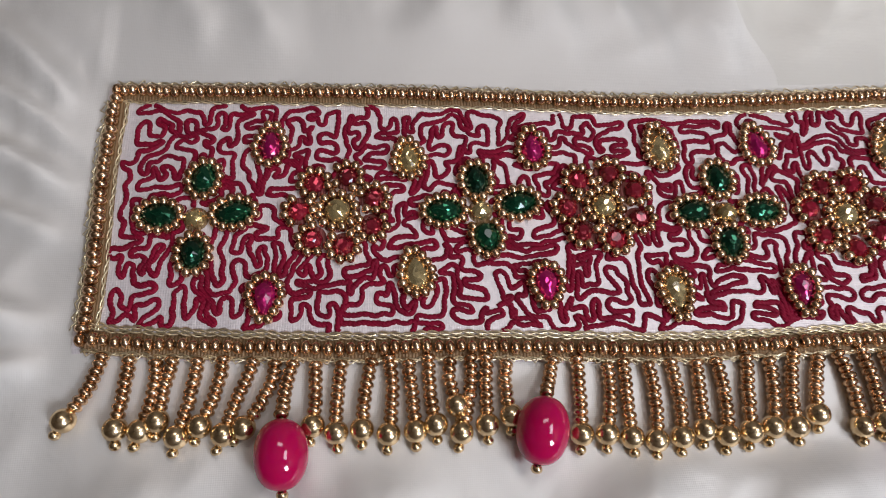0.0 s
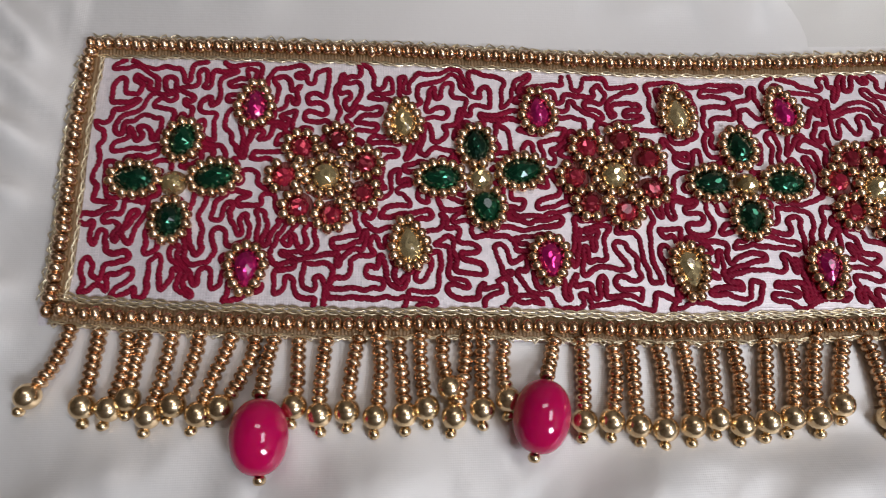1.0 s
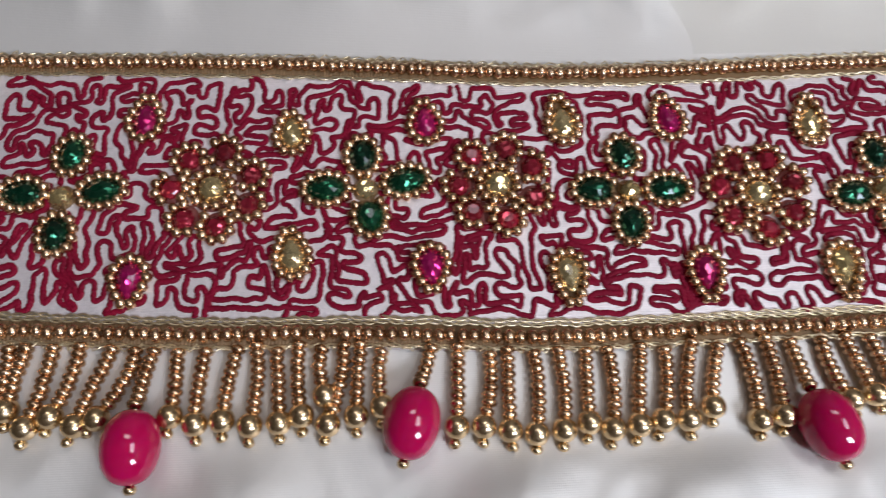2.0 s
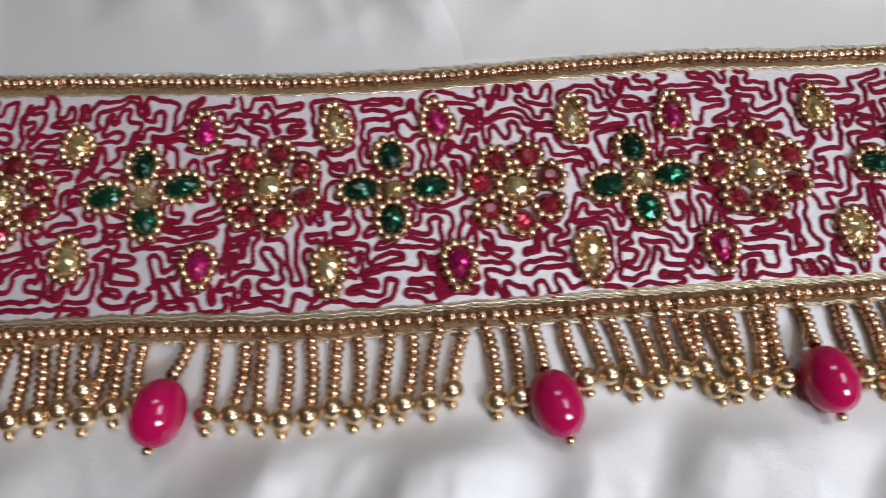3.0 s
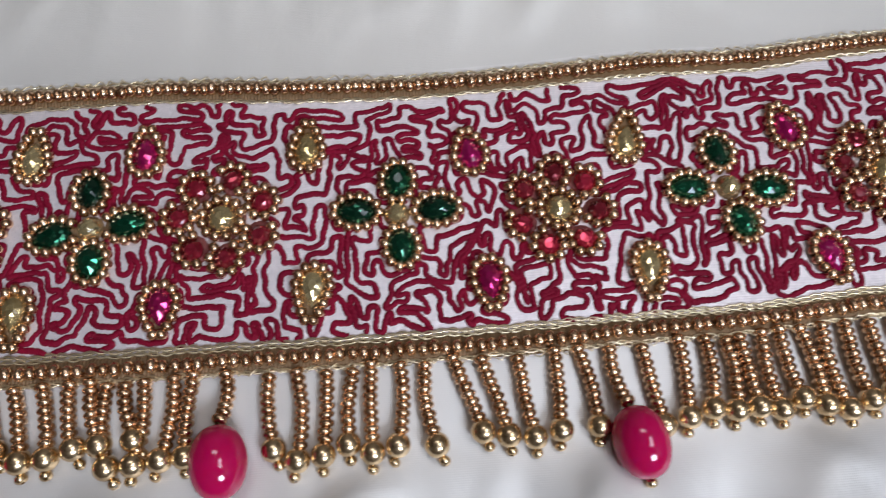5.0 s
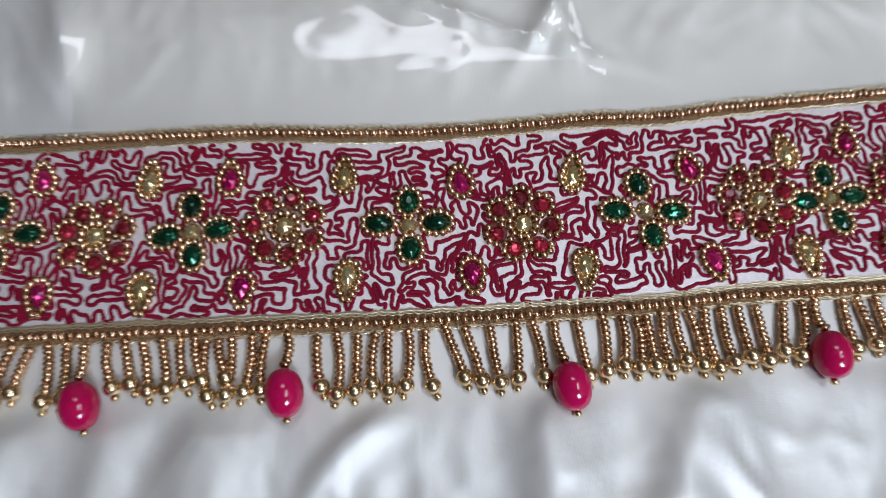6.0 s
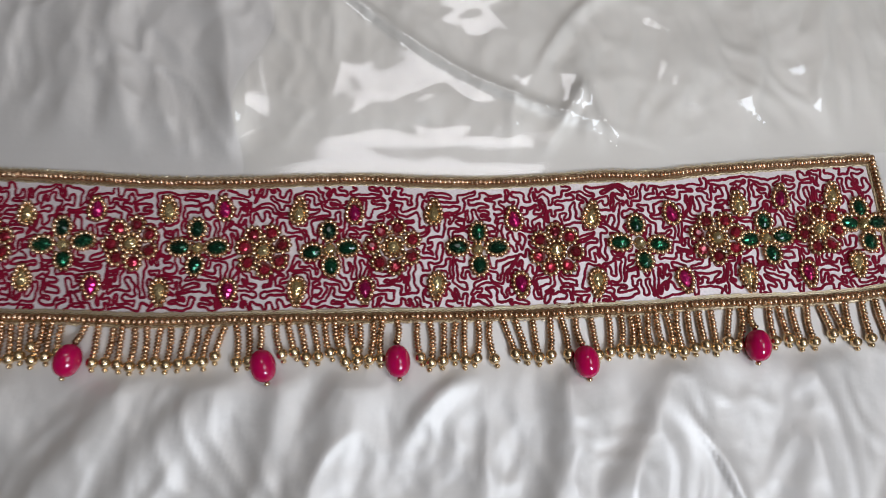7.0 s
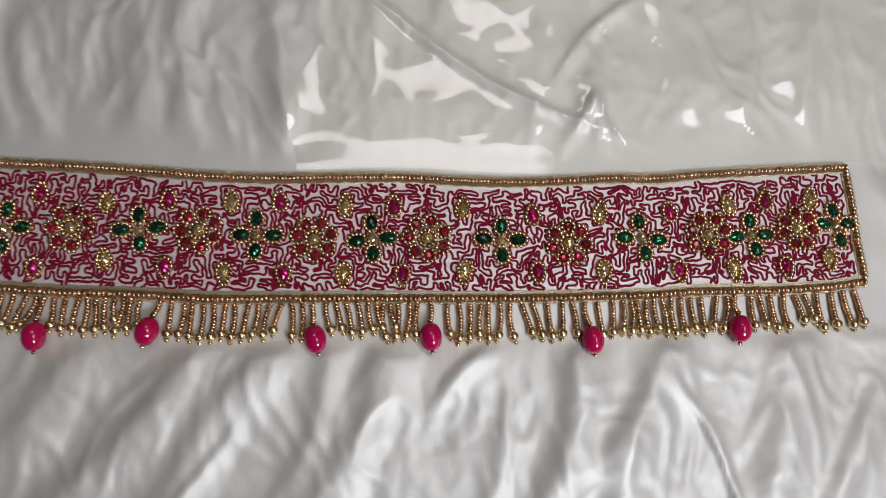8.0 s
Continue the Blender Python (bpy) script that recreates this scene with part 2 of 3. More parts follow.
def row_points(edge, step):
    """Evenly spaced points along one edge of the belt (mm), with their headings."""
    if edge in ("top", "low"):
        x = np.linspace(0.6, 394.6 if edge == "top" else 398.0, 4000)
        y = top_y(x) if edge == "top" else low_y(x)
    elif edge == "left":
        y = np.linspace(2.2, 51.4, 500)
        x = 0.6 + 0.35 * np.sin(y * 0.13)
    else:
        y = np.linspace(5.6, 55.0, 500)
        x = right_x(y) + 0.25 * np.sin(y * 0.2)
    s = np.concatenate([[0], np.cumsum(np.hypot(np.diff(x), np.diff(y)))])
    n = int(s[-1] / step)
    at = np.linspace(0, s[-1], n + 1)
    px, py = np.interp(at, s, x), np.interp(at, s, y)
    return px, py, np.arctan2(np.gradient(py), np.gradient(px))


# ---------------------------------------------------------------- satin cloth with folds
# each fold: x0, y0, x1, y1, height, half-width (mm)
FOLDS_BELOW = [(58, -32, 28, -66, 4, 13), (104, -26, 57, -86, 5, 14), (132, -32, 97, -86, 4.5, 12), (160, -32, 146, -78, 2.5, 8), (185, -32, 155, -87, 4, 13),
               (226, -27, 209, -44, 2.6, 5), (267, -30, 252, -88, 5, 12), (310, -27, 281, -65, 4.5, 12), (281, -62, 284, -100, 3, 12), (356, -22, 351, -89, 4, 13),
               (311, -44, 332, -92, 2.0, 2.6), (10, -28, -60, -60, 4, 9), (395, -45, 372, -110, 4, 9), (118, -60, 96, -100, 1.6, 4), (240, -50, 225, -90, 1.5, 6)]
FOLDS_LEFT = [(-6, 30, -60, 52, 3.4, 4), (-8, 8, -70, 22, 3.2, 4.5), (-6, 48, -50, 85, 3.2, 4.5), (-6, 20, -60, 34, 2.2, 3), (-6, 40, -55, 68, 2.4, 3), (-4, -6, -60, -4, 2.8, 4)]
FOLDS_ABOVE = [(15, 66, 5, 120, 2.5, 7), (33, 58, 22, 100, 3, 6), (75, 62, 66, 131, 3, 10), (97, 60, 91, 135, 3.4, 9), (114, 58, 108, 84, 2, 5), (133, 58, 134, 125, 3.6, 8),
               (124, 54, 118, 70, 1.6, 3), (142, 54, 132, 66, 1.8, 3), (262, 56, 275, 86, 3, 4), (245, 56, 250, 80, 2, 4), (169, 134, 266, 82, 2.6, 3.2), (295, 138, 266, 106, 2.2, 4),
               (284, 58, 279, 90, 3, 5), (345, 62, 352, 120, 2.5, 7), (380, 66, 385, 125, 3, 8)]


def smooth(e0, e1, x):
    t = np.clip((x - e0) / (e1 - e0), 0, 1)
    return t * t * (3 - 2 * t)


def folds_height(x, y, folds):
    h = np.zeros_like(x)
    for x0, y0, x1, y1, up, wide in folds:
        dx, dy = x1 - x0, y1 - y0
        size = math.hypot(dx, dy)
        along = ((x - x0) * dx + (y - y0) * dy) / size
        bend = 0.06 * size * np.sin(along / size * 3.1 + x0)
        across = ((x - x0) * -dy + (y - y0) * dx) / size + bend
        fade = smooth(-0.35 * size, 0.25 * size, along) * (1 - smooth(0.8 * size, 1.7 * size, along))
        lean = np.where(across > 0, 1.0, 0.62)
        h += up * fade * np.exp(-(across / (wide * lean)) ** 2)
    return h


def waves(x, y, seed, scale, n=14):
    rng = np.random.RandomState(seed)
    h = np.zeros_like(x)
    for _ in range(n):
        a, k = rng.uniform(0, math.tau), rng.uniform(0.6, 1.7) / scale
        h += np.sin((x * math.cos(a) + y * math.sin(a)) * k * math.tau + rng.uniform(0, math.tau))
    return h / math.sqrt(n)


def away(x, y):
    """Distance (mm) from the belt and its fringe, zero inside."""
    up = y - (top_y(np.clip(x, 0.6, 394)) + 2)
    down = (low_y(np.clip(x, 0.6, 398)) - 17) - y
    side = np.maximum(-3 - x, x - 401)
    return np.maximum(np.maximum(up, down), np.maximum(side, 0))


def satin_height(x, y):
    d = away(x, y)
    free = np.where(y > 20, smooth(0, 34, d), smooth(-3, 10, d))
    free = np.where((x < -3) | (x > 401), smooth(-3, 14, d), free)
    h = folds_height(x, y, FOLDS_BELOW) + 0.8 * folds_height(x, y, FOLDS_ABOVE) + 1.2 * folds_height(x, y, FOLDS_LEFT)
    h += 0.6 * np.maximum(0.5 - np.abs(waves(x, y * 0.7, 31, 52)), 0) + 0.3 * np.maximum(0.45 - np.abs(waves(x, y, 32, 30)), 0)
    h += 0.45 * np.maximum(waves(x, y, 5, 60) + 0.4, -0.6) + 0.08 * waves(x * 1.6, y * 0.8, 9, 17)
    h += 0.2 * waves((x - 0.45 * y) * 1.5, y * 0.35, 51, 30)
    # small dents and pinched crests between the folds
    bx, by = x + 6 * waves(x, y, 91, 70), y + 6 * waves(x, y, 92, 70)
    h += 0.7 * (0.5 - np.minimum(np.abs(waves(bx, by * 0.55, 93, 30)), 1.0)) + 0.3 * (0.5 - np.minimum(np.abs(waves(bx, by * 0.7, 94, 15)), 1.0))
    return BASE + np.maximum(free * (h + 0.7), -0.3)


def sheet(name, xs, ys, zs, mat):
    gx, gy = np.meshgrid(xs, ys)
    v = np.stack([gx.ravel(), gy.ravel(), zs.ravel()], 1) * MM
    nx, ny = len(xs), len(ys)
    i = (np.arange(ny - 1)[:, None] * nx + np.arange(nx - 1)[None, :]).ravel()
    return mesh_of(name, v.tolist(), np.stack([i, i + 1, i + nx + 1, i + nx], 1).tolist(), mat)


xs, ys = np.arange(-260, 661, 1.6), np.arange(-320, 381, 1.6)
gx, gy = np.meshgrid(xs, ys)
cloth = new("satin_cloth", sheet("satin_cloth", xs, ys, satin_height(gx, gy), SATIN))
tagged(cloth, "creased cream satin cloth spread flat under the belt", "cloth")
solid = cloth.modifiers.new("thickness", "SOLIDIFY")
solid.thickness, solid.offset = 0.0004, -1

# clear film over the satin, along the far edge of the belt
xs, ys = np.arange(136, 520, 2.0), np.arange(0, 112, 2.0)
gx, gy0 = np.meshgrid(xs, ys)
gx = gx + (1 - smooth(0, 70, gx - 136)) * (7 * waves(gy0, gy0 * 0, 17, 60) + 0.16 * gy0)
gy = gy0 + top_y(np.clip(gx, 0.6, 394)) + 2.5
under = satin_height(gx, gy)
taut = under.copy()
for _ in range(40):
    pad = np.pad(taut, 1, mode="edge")
    taut = 0.2 * (taut + pad[:-2, 1:-1] + pad[2:, 1:-1] + pad[1:-1, :-2] + pad[1:-1, 2:])
sharp = folds_height(gx, gy, [(169, 134, 266, 82, 2.2, 1.6), (295, 138, 266, 106, 1.4, 1.6), (283, 88, 290, 66, 1.6, 2.0), (346, 86, 356, 70, 0.8, 1.2), (300, 120, 330, 112, 0.8, 1.2)])
film_z = taut + 0.7 + sharp + 0.5 * waves(gx, gy * 0.8, 13, 34) * smooth(14, 44, gy0) + 0.5 * np.maximum(0.4 - np.abs(waves(gx * 0.8, gy, 14, 40)), 0) + smooth(18, 50, gy0) * (0.7 + 0.45 * np.maximum(waves(gx, gy, 3, 95), -0.9))
film_z = np.maximum(film_z, under + 0.2)
# it lies level along the belt
wide = np.pad(film_z[14], 30, mode="edge")
level_row = np.convolve(wide, np.hanning(61) / np.hanning(61).sum(), "valid")
ease = smooth(0, 22, gy0)
film_z = np.maximum(level_row[None, :] * (1 - ease) + film_z * ease, under + 0.2)
v = np.stack([gx.ravel(), gy.ravel(), film_z.ravel()], 1) * MM
i = (np.arange(len(ys) - 1)[:, None] * len(xs) + np.arange(len(xs) - 1)[None, :]).ravel()
film = new("plastic_film", mesh_of("plastic_film", v.tolist(), np.stack([i, i + 1, i + len(xs) + 1, i + len(xs)], 1).tolist(), FILM))
tagged(film, "clear shiny crinkled plastic film on the satin cloth", "plastic film")
film.visible_shadow = False


# ---------------------------------------------------------------- the embroidered belt
belt = tagged(new("embroidered_belt"), "wine-red embroidered belt with gold beads, coloured stones and a bead fringe", "belt")
belt.empty_display_size = 0.02

# stones: petals of the crosses, centres of the round flowers, drops (mm)
# green crosses: centre x, y, then the four petal centres
CROSSES_A = [(19.0, 23.9, 20.1, 32.4, 12.0, 24.6, 26.5, 24.8, 19.2, 16.4), (75.7, 23.9, 75.2, 30.6, 68.3, 24.0, 83.5, 25.2, 76.6, 18.2),
             (126.1, 22.0, 125.6, 29.5, 119.4, 22.3, 133.4, 22.1, 125.6, 15.4), (175.9, 21.2, 175.6, 28.3, 169.4, 20.0, 182.9, 21.6, 176.6, 14.6)]
CROSSES_B = [(232.7, 20.9, 233.2, 27.4, 225.2, 21.6, 240.4, 21.4, 233.4, 14.4), (296.6, 22.8, 295.4, 30.1, 288.7, 22.9, 304.0, 22.0, 297.8, 15.6),
             (346.7, 24.4, 346.6, 30.9, 340.2, 23.7, 353.5, 24.8, 348.7, 18.0), (387.2, 29.6, 386.3, 36.4, 381.6, 30.2, 393.0, 30.4, 388.6, 22.6)]
# round flowers: centre x, y, ring radius, first petal's angle, reach sideways
FLOWERS = [(47.0, 24.7, 7.7, 126, 1.0), (101.0, 24.2, 7.5, 128, 1.0), (150.9, 20.8, 7.4, 118, 1.0), (200.2, 21.8, 7.8, 126, 1.03),
           (263.4, 20.2, 7.4, 146, 1.02), (327.4, 24.6, 7.6, 118, 1.04), (369.2, 27.8, 7.4, 96, 0.95)]
# drops: x, y, way of the point, reach of the point
DROPS_PINK = [(33.1, 39.4, 87, 5.8), (33.4, 7.5, -90, 5.4), (87.5, 37.3, 95, 5.6), (87.7, 8.2, -89, 5.2), (135.7, 36.8, 100, 5.9), (138.2, 5.8, -91, 6.2),
              (185.4, 35.2, 89, 6.2), (189.6, 5.9, -90, 6.2), (247.4, 32.2, 98, 5.7), (249.2, 7.4, -87, 6.2), (310.0, 34.1, 106, 6.0), (313.1, 8.6, -78, 6.2),
              (354.7, 40.1, 85, 6.6), (362.2, 10.8, -84, 6.6)]
DROPS_GOLD = [(61.5, 35.7, 96, 5.3), (62.4, 10.7, 99, 5.9), (114.6, 36.4, 97, 6.8), (112.8, 6.2, -86, 6.6), (164.0, 35.0, 86, 7.2), (164.0, 6.3, -90, 7.4),
              (216.0, 34.6, 86, 6.6), (217.0, 7.8, -96, 7.2), (277.8, 32.9, 80, 7.2), (278.9, 8.4, -93, 7.2), (337.5, 37.4, 99, 6.6), (338.1, 9.8, -83, 7.2),
              (376.0, 40.7, 84, 6.8), (382.7, 14.4, -88, 6.6)]
CROSSES = CROSSES_A + CROSSES_B

# the band itself: a padded strip with a rolled edge
xs = np.linspace(-1.6, 399.6, 420)
across = np.array([-2.6, -2.3, -1.4, 0.0, 0.25, 0.5, 0.75, 1.0, 1.4, 2.3, 2.6])
v, f = [], []
for k, x in enumerate(xs):
    t, l = float(top_y(x)), float(low_y(x))
    for c in across:
        y = l + c if c <= 0 else (t + c - 1 if c >= 1 else l + (t - l) * c)
        z = BASE if abs(c - 0.5) > 3.0 else SKIN - (0.5 if abs(c - 0.5) > 2.7 else 0.1 if abs(c - 0.5) > 1.8 else 0)
        xx = min(x, float(right_x(y)) + 1.6) if x > 380 else x
        v.append((xx * MM, y * MM, z * MM))
    if k:
        n = len(across)
        f += [((k - 1) * n + i, k * n + i, k * n + i + 1, (k - 1) * n + i + 1) for i in range(n - 1)]
part("fabric_band", mesh_of("fabric_band", v, f, FABRIC), belt, label="silver-white silk ground cloth")


# squiggle embroidery: a labyrinth of raised thread that keeps clear of the stones
def drop_outline(reach, back, half, n=40):
    t = np.linspace(0, 2 * math.pi, n, endpoint=False)
    x = np.where(np.cos(t) > 0, reach, back) * np.cos(t)
    y = half * np.sin(t) * np.where(np.cos(t) > 0, 1 - 0.42 * np.cos(t) ** 1.0 * np.where(np.cos(t) > 0, 1, 0), 1)
    return x, y


def motif_depth(x, y):
    """How far (mm) a place lies inside the nearest stone motif; negative outside."""
    depth = np.full(np.shape(x), -99.0)

    def ellipse(a, b, ra, rb):
        return np.maximum(depth, (1 - np.sqrt((a / ra) ** 2 + (b / rb) ** 2)) * min(np.min(ra), rb))

    for c in CROSSES:
        for px, py in zip(c[2::2], c[3::2]):
            dx, dy = px - c[0], py - c[1]
            r = math.hypot(dx, dy)
            depth = ellipse(((x - px) * dx + (y - py) * dy) / r, ((x - px) * -dy + (y - py) * dx) / r, 5.2, 4.0)
        depth = ellipse(x - c[0], y - c[1], 3.6, 3.6)
    for cx, cy, r, first, wide in FLOWERS:
        depth = ellipse(x - cx, y - cy, (r + 1.0) * wide, r + 1.0)
        for k in range(7):
            a = radians(first - k * 360 / 7)
            depth = ellipse(x - cx - r * wide * math.cos(a), y - cy - r * math.sin(a), 3.5, 3.5)
    for cx, cy, way, reach in DROPS_PINK + DROPS_GOLD:
        c, s = math.cos(radians(way)), math.sin(radians(way))
        a, b = (x - cx) * c + (y - cy) * s, -(x - cx) * s + (y - cy) * c
        depth = ellipse(a, b, np.where(a > 0, reach + 0.5, 4.7), 4.0)
    return depth


def vermicelli_paths(pitch):
    """Closed wandering lines, a pitch apart, that never cross: the outlines of random trees on a warped lattice (mm)."""
    rnd = random.Random(23)
    cols, rows = int(400 / (2 * pitch)) + 2, int(64 / (2 * pitch)) + 2

    def warp(x, y):
        x, y = np.asarray(x, float), np.asarray(y, float)
        return (x + 1.1 * waves(x, y, 61, 17) + 0.5 * waves(x, y, 63, 8), y + 0.9 * waves(x, y, 62, 17) + 0.5 * waves(x, y, 64, 8))

    def place(i, j):
        return (i + 0.5) * 2 * pitch + 1.2, (j + 0.5) * 2 * pitch - 8.0

    nodes = {}
    for i in range(cols):
        for j in range(rows):
            x, y = (float(q) for q in warp(*place(i, j)))
            free = float(low_y(min(max(x, 0.6), 398))) + 3.6 < y < float(top_y(min(max(x, 0.6), 394))) - 3.4
            if free and 3.6 < x < float(right_x(y)) - 3.2 and float(motif_depth(np.array(x), np.array(y))) < 1.6:
                nodes[(i, j)] = (i, j)

    def root(n):
        while nodes[n] != n:
            n = nodes[n]
        return n

    edges = [(n, (n[0] + dx, n[1] + dy)) for n in nodes for dx, dy in ((1, 0), (0, 1)) if (n[0] + dx, n[1] + dy) in nodes]
    rnd.shuffle(edges)
    joined = set()
    for a, b in edges:
        ra, rb = root(a), root(b)
        if ra != rb and rnd.random() < 0.93:
            nodes[ra] = rb
            joined |= {(a, b), (b, a)}
    links = {}

    def link(p, q):
        links.setdefault(p, []).append(q)
        links.setdefault(q, []).append(p)

    for i, j in nodes:
        sw, se, nw, ne = (2 * i, 2 * j), (2 * i + 1, 2 * j), (2 * i, 2 * j + 1), (2 * i + 1, 2 * j + 1)
        if ((i, j), (i + 1, j)) in joined:
            link(se, (2 * i + 2, 2 * j))
            link(ne, (2 * i + 2, 2 * j + 1))
        else:
            link(se, ne)
        if ((i, j), (i - 1, j)) not in joined:
            link(sw, nw)
        if ((i, j), (i, j + 1)) in joined:
            link(nw, (2 * i, 2 * j + 2))
            link(ne, (2 * i + 1, 2 * j + 2))
        else:
            link(nw, ne)
        if ((i, j), (i, j - 1)) not in joined:
            link(sw, se)
    left = set(links)
    paths = []
    while left:
        start = min(left)
        path, here = [], start
        while here in left:
            left.discard(here)
            path.append(here)
            ahead = [q for q in links[here] if q in left]
            here = ahead[0] if ahead else start
        g = np.array(path, float)
        x, y = warp((g[:, 0] + 0.5) * pitch + 1.2, (g[:, 1] + 0.5) * pitch - 8.0)
        paths.append(np.stack([x, y], 1))
    return paths


def squiggles():
    """Stitched thread along the wandering lines, broken where it meets a motif."""
    rnd = np.random.RandomState(7)
    v, f = [], []
    sides = 7
    ang = np.linspace(0, math.pi, sides)
    for p in vermicelli_paths(1.53):
        p = p + np.clip(rnd.normal(0, 0.14, p.shape), -0.35, 0.35)
        q = p
        for _ in range(2):
            ring = np.roll(q, -1, axis=0)
            q = np.stack([0.75 * q + 0.25 * ring, 0.25 * q + 0.75 * ring], 1).reshape(-1, 2)
        q = np.vstack([q, q[:1]])
        s = np.concatenate([[0], np.cumsum(np.hypot(*np.diff(q, axis=0).T))])
        stitch = np.linspace(0, s[-1], max(6, int(s[-1] / 0.95)))
        c = np.stack([np.interp(stitch, s, q[:, 0]), np.interp(stitch, s, q[:, 1])], 1) 
        c = c + 0.26 * np.stack([waves(c[:, 0], c[:, 1], 81, 4.4), waves(c[:, 0], c[:, 1], 82, 4.4)], 1) + rnd.normal(0, 0.08, c.shape)
        fine = np.arange(0, len(stitch) - 1, 0.25)
        x, y = np.interp(fine, np.arange(len(c)), c[:, 0]), np.interp(fine, np.arange(len(c)), c[:, 1])
        ok = (motif_depth(x, y) < 1.0) & (y > low_y(np.clip(x, 0.6, 398)) + 3.1) & (y < top_y(np.clip(x, 0.6, 394)) - 2.7) & (x > 2.7) & (x < right_x(y) - 2.6)
        wide = (0.5 + 0.11 * np.abs(np.sin(fine * math.pi)) + 0.05 * waves(x, y, 71, 9))
        cuts = np.flatnonzero(np.diff(np.concatenate([[0], ok.astype(int), [0]])))
        for a, b in zip(cuts[::2], cuts[1::2]):
            if b - a < 5:
                continue
            px, py, w = x[a:b], y[a:b], wide[a:b].copy()
            tx, ty = np.gradient(px), np.gradient(py)
            tx, ty = np.convolve(tx, [0.25, 0.5, 0.25], "same"), np.convolve(ty, [0.25, 0.5, 0.25], "same")
            size = np.hypot(tx, ty) + 1e-9
            nx, ny = -ty / size, tx / size
            w[[0, -1]] *= 0.35
            o = len(v)
            for k in range(b - a):
                v += [((px[k] + nx[k] * w[k] * math.cos(t)) * MM, (py[k] + ny[k] * w[k] * math.cos(t)) * MM, (SKIN - 0.03 + 0.8 * w[k] * math.sin(t)) * MM) for t in ang]
                if k:
                    e = o + (k - 1) * sides
                    f += [(e + m, e + m + 1, e + sides + m + 1, e + sides + m) for m in range(sides - 1)]
    return mesh_of("squiggle_stitching", v, f, THREAD)


tagged(part("squiggle_stitching", squiggles(), belt, label="dark wine-red silk squiggle embroidery"), kind="stuff")


# ---------------------------------------------------------------- pieces: beads and stones
def bead_mesh(name, radius, half, mat, n=9):
    """A seed bead with its hole along z."""
    hole = radius * 0.3
    return lathe(name, [(hole, -half), (radius * 0.56, -half * 0.93), (radius * 0.88, -half * 0.55), (radius, 0), (radius * 0.88, half * 0.55), (radius * 0.56, half * 0.93), (hole, half)], n, mat)


def stone_mesh(name, outline, height, mat, table=0.5):
    """A faceted stone: girdle, crown and table over a flat back."""
    x, y = outline
    n = len(x)
    v, f = [], []
    for k, (s, z) in enumerate(((1.0, 0.0), (1.0, 0.35), (0.8, 0.72), (table, 1.0))):
        turn = 0.5 if k == 2 else 0.0
        for i in range(n):
            a, b = i, (i + 1) % n
            px, py = x[a] * (1 - turn) + x[b] * turn, y[a] * (1 - turn) + y[b] * turn
            v.append((px * s * MM, py * s * MM, z * height * MM))
    for i in range(n):
        j, p = (i + 1) % n, (i - 1) % n
        f.append((i, j, n + j, n + i))
        f += [(n + i, n + j, 2 * n + i), (n + i, 2 * n + i, 2 * n + p)]
        f += [(2 * n + i, 3 * n + i, 2 * n + p), (2 * n + i, 3 * n + j, 3 * n + i)]
    f.append(tuple(3 * n + i for i in range(n)))
    return mesh_of(name, v, f, mat, False)


def oval(a, b, n):
    t = np.linspace(0, 2 * math.pi, n, endpoint=False)
    return a * np.cos(t), b * np.sin(t)


def pear(reach, back, half, n=12):
    return drop_outline(reach, back, half, n)


SEED = bead_mesh("bead", 1.16 * MM, 0.88 * MM, GOLD_BEAD)
EDGE_BEAD = bead_mesh("bead", 1.42 * MM, 0.9 * MM, GOLD_BEAD)
STRAND_BEAD = bead_mesh("bead", 1.42 * MM, 0.76 * MM, GOLD_BEAD, 10)
END_BEAD = bead_mesh("end_bead", 1.08 * MM, 0.8 * MM, GOLD_BALL)
ball_profile = [(0.32 * MM, -2.14 * MM)] + [(2.18 * MM * math.cos(a), 2.18 * MM * math.sin(a)) for a in np.linspace(-1.2, 1.2, 9)] + [(0.32 * MM, 2.14 * MM)]
BALL = lathe("ball", ball_profile, 16, GOLD_BALL)

PETAL = stone_mesh("petal_stone", pear(3.9, 3.6, 2.35, 12), 2.2, GEM_GREEN, 0.32)
CROSS_CENTRE = stone_mesh("centre_stone", oval(2.15, 2.15, 8), 2.3, GEM_GOLD, 0.28)
RED_STONE = stone_mesh("petal_stone", oval(2.1, 2.0, 8), 1.7, GEM_RED)
FLOWER_CENTRE = stone_mesh("centre_stone", oval(2.6, 2.6, 10), 2.3, GEM_GOLD, 0.3)
PINK_STONE = stone_mesh("drop_stone", pear(3.8, 3.0, 2.15, 12), 2.0, GEM_PINK, 0.3)
GOLD_STONE = stone_mesh("drop_stone", pear(4.0, 3.1, 2.3, 12), 2.0, GEM_GOLD, 0.3)

rng = random.Random(4)


def lying(x, y, z, heading, tip=90.0, jitter=8.0):
    """A bead on the cloth whose hole points along heading (radians)."""
    m = Matrix.Translation((x * MM, y * MM, z * MM)) @ Matrix.Rotation(heading + radians(rng.uniform(-jitter, jitter)), 4, "Z")
    return m @ Matrix.Rotation(radians(tip + rng.uniform(-jitter, jitter)), 4, "Y")


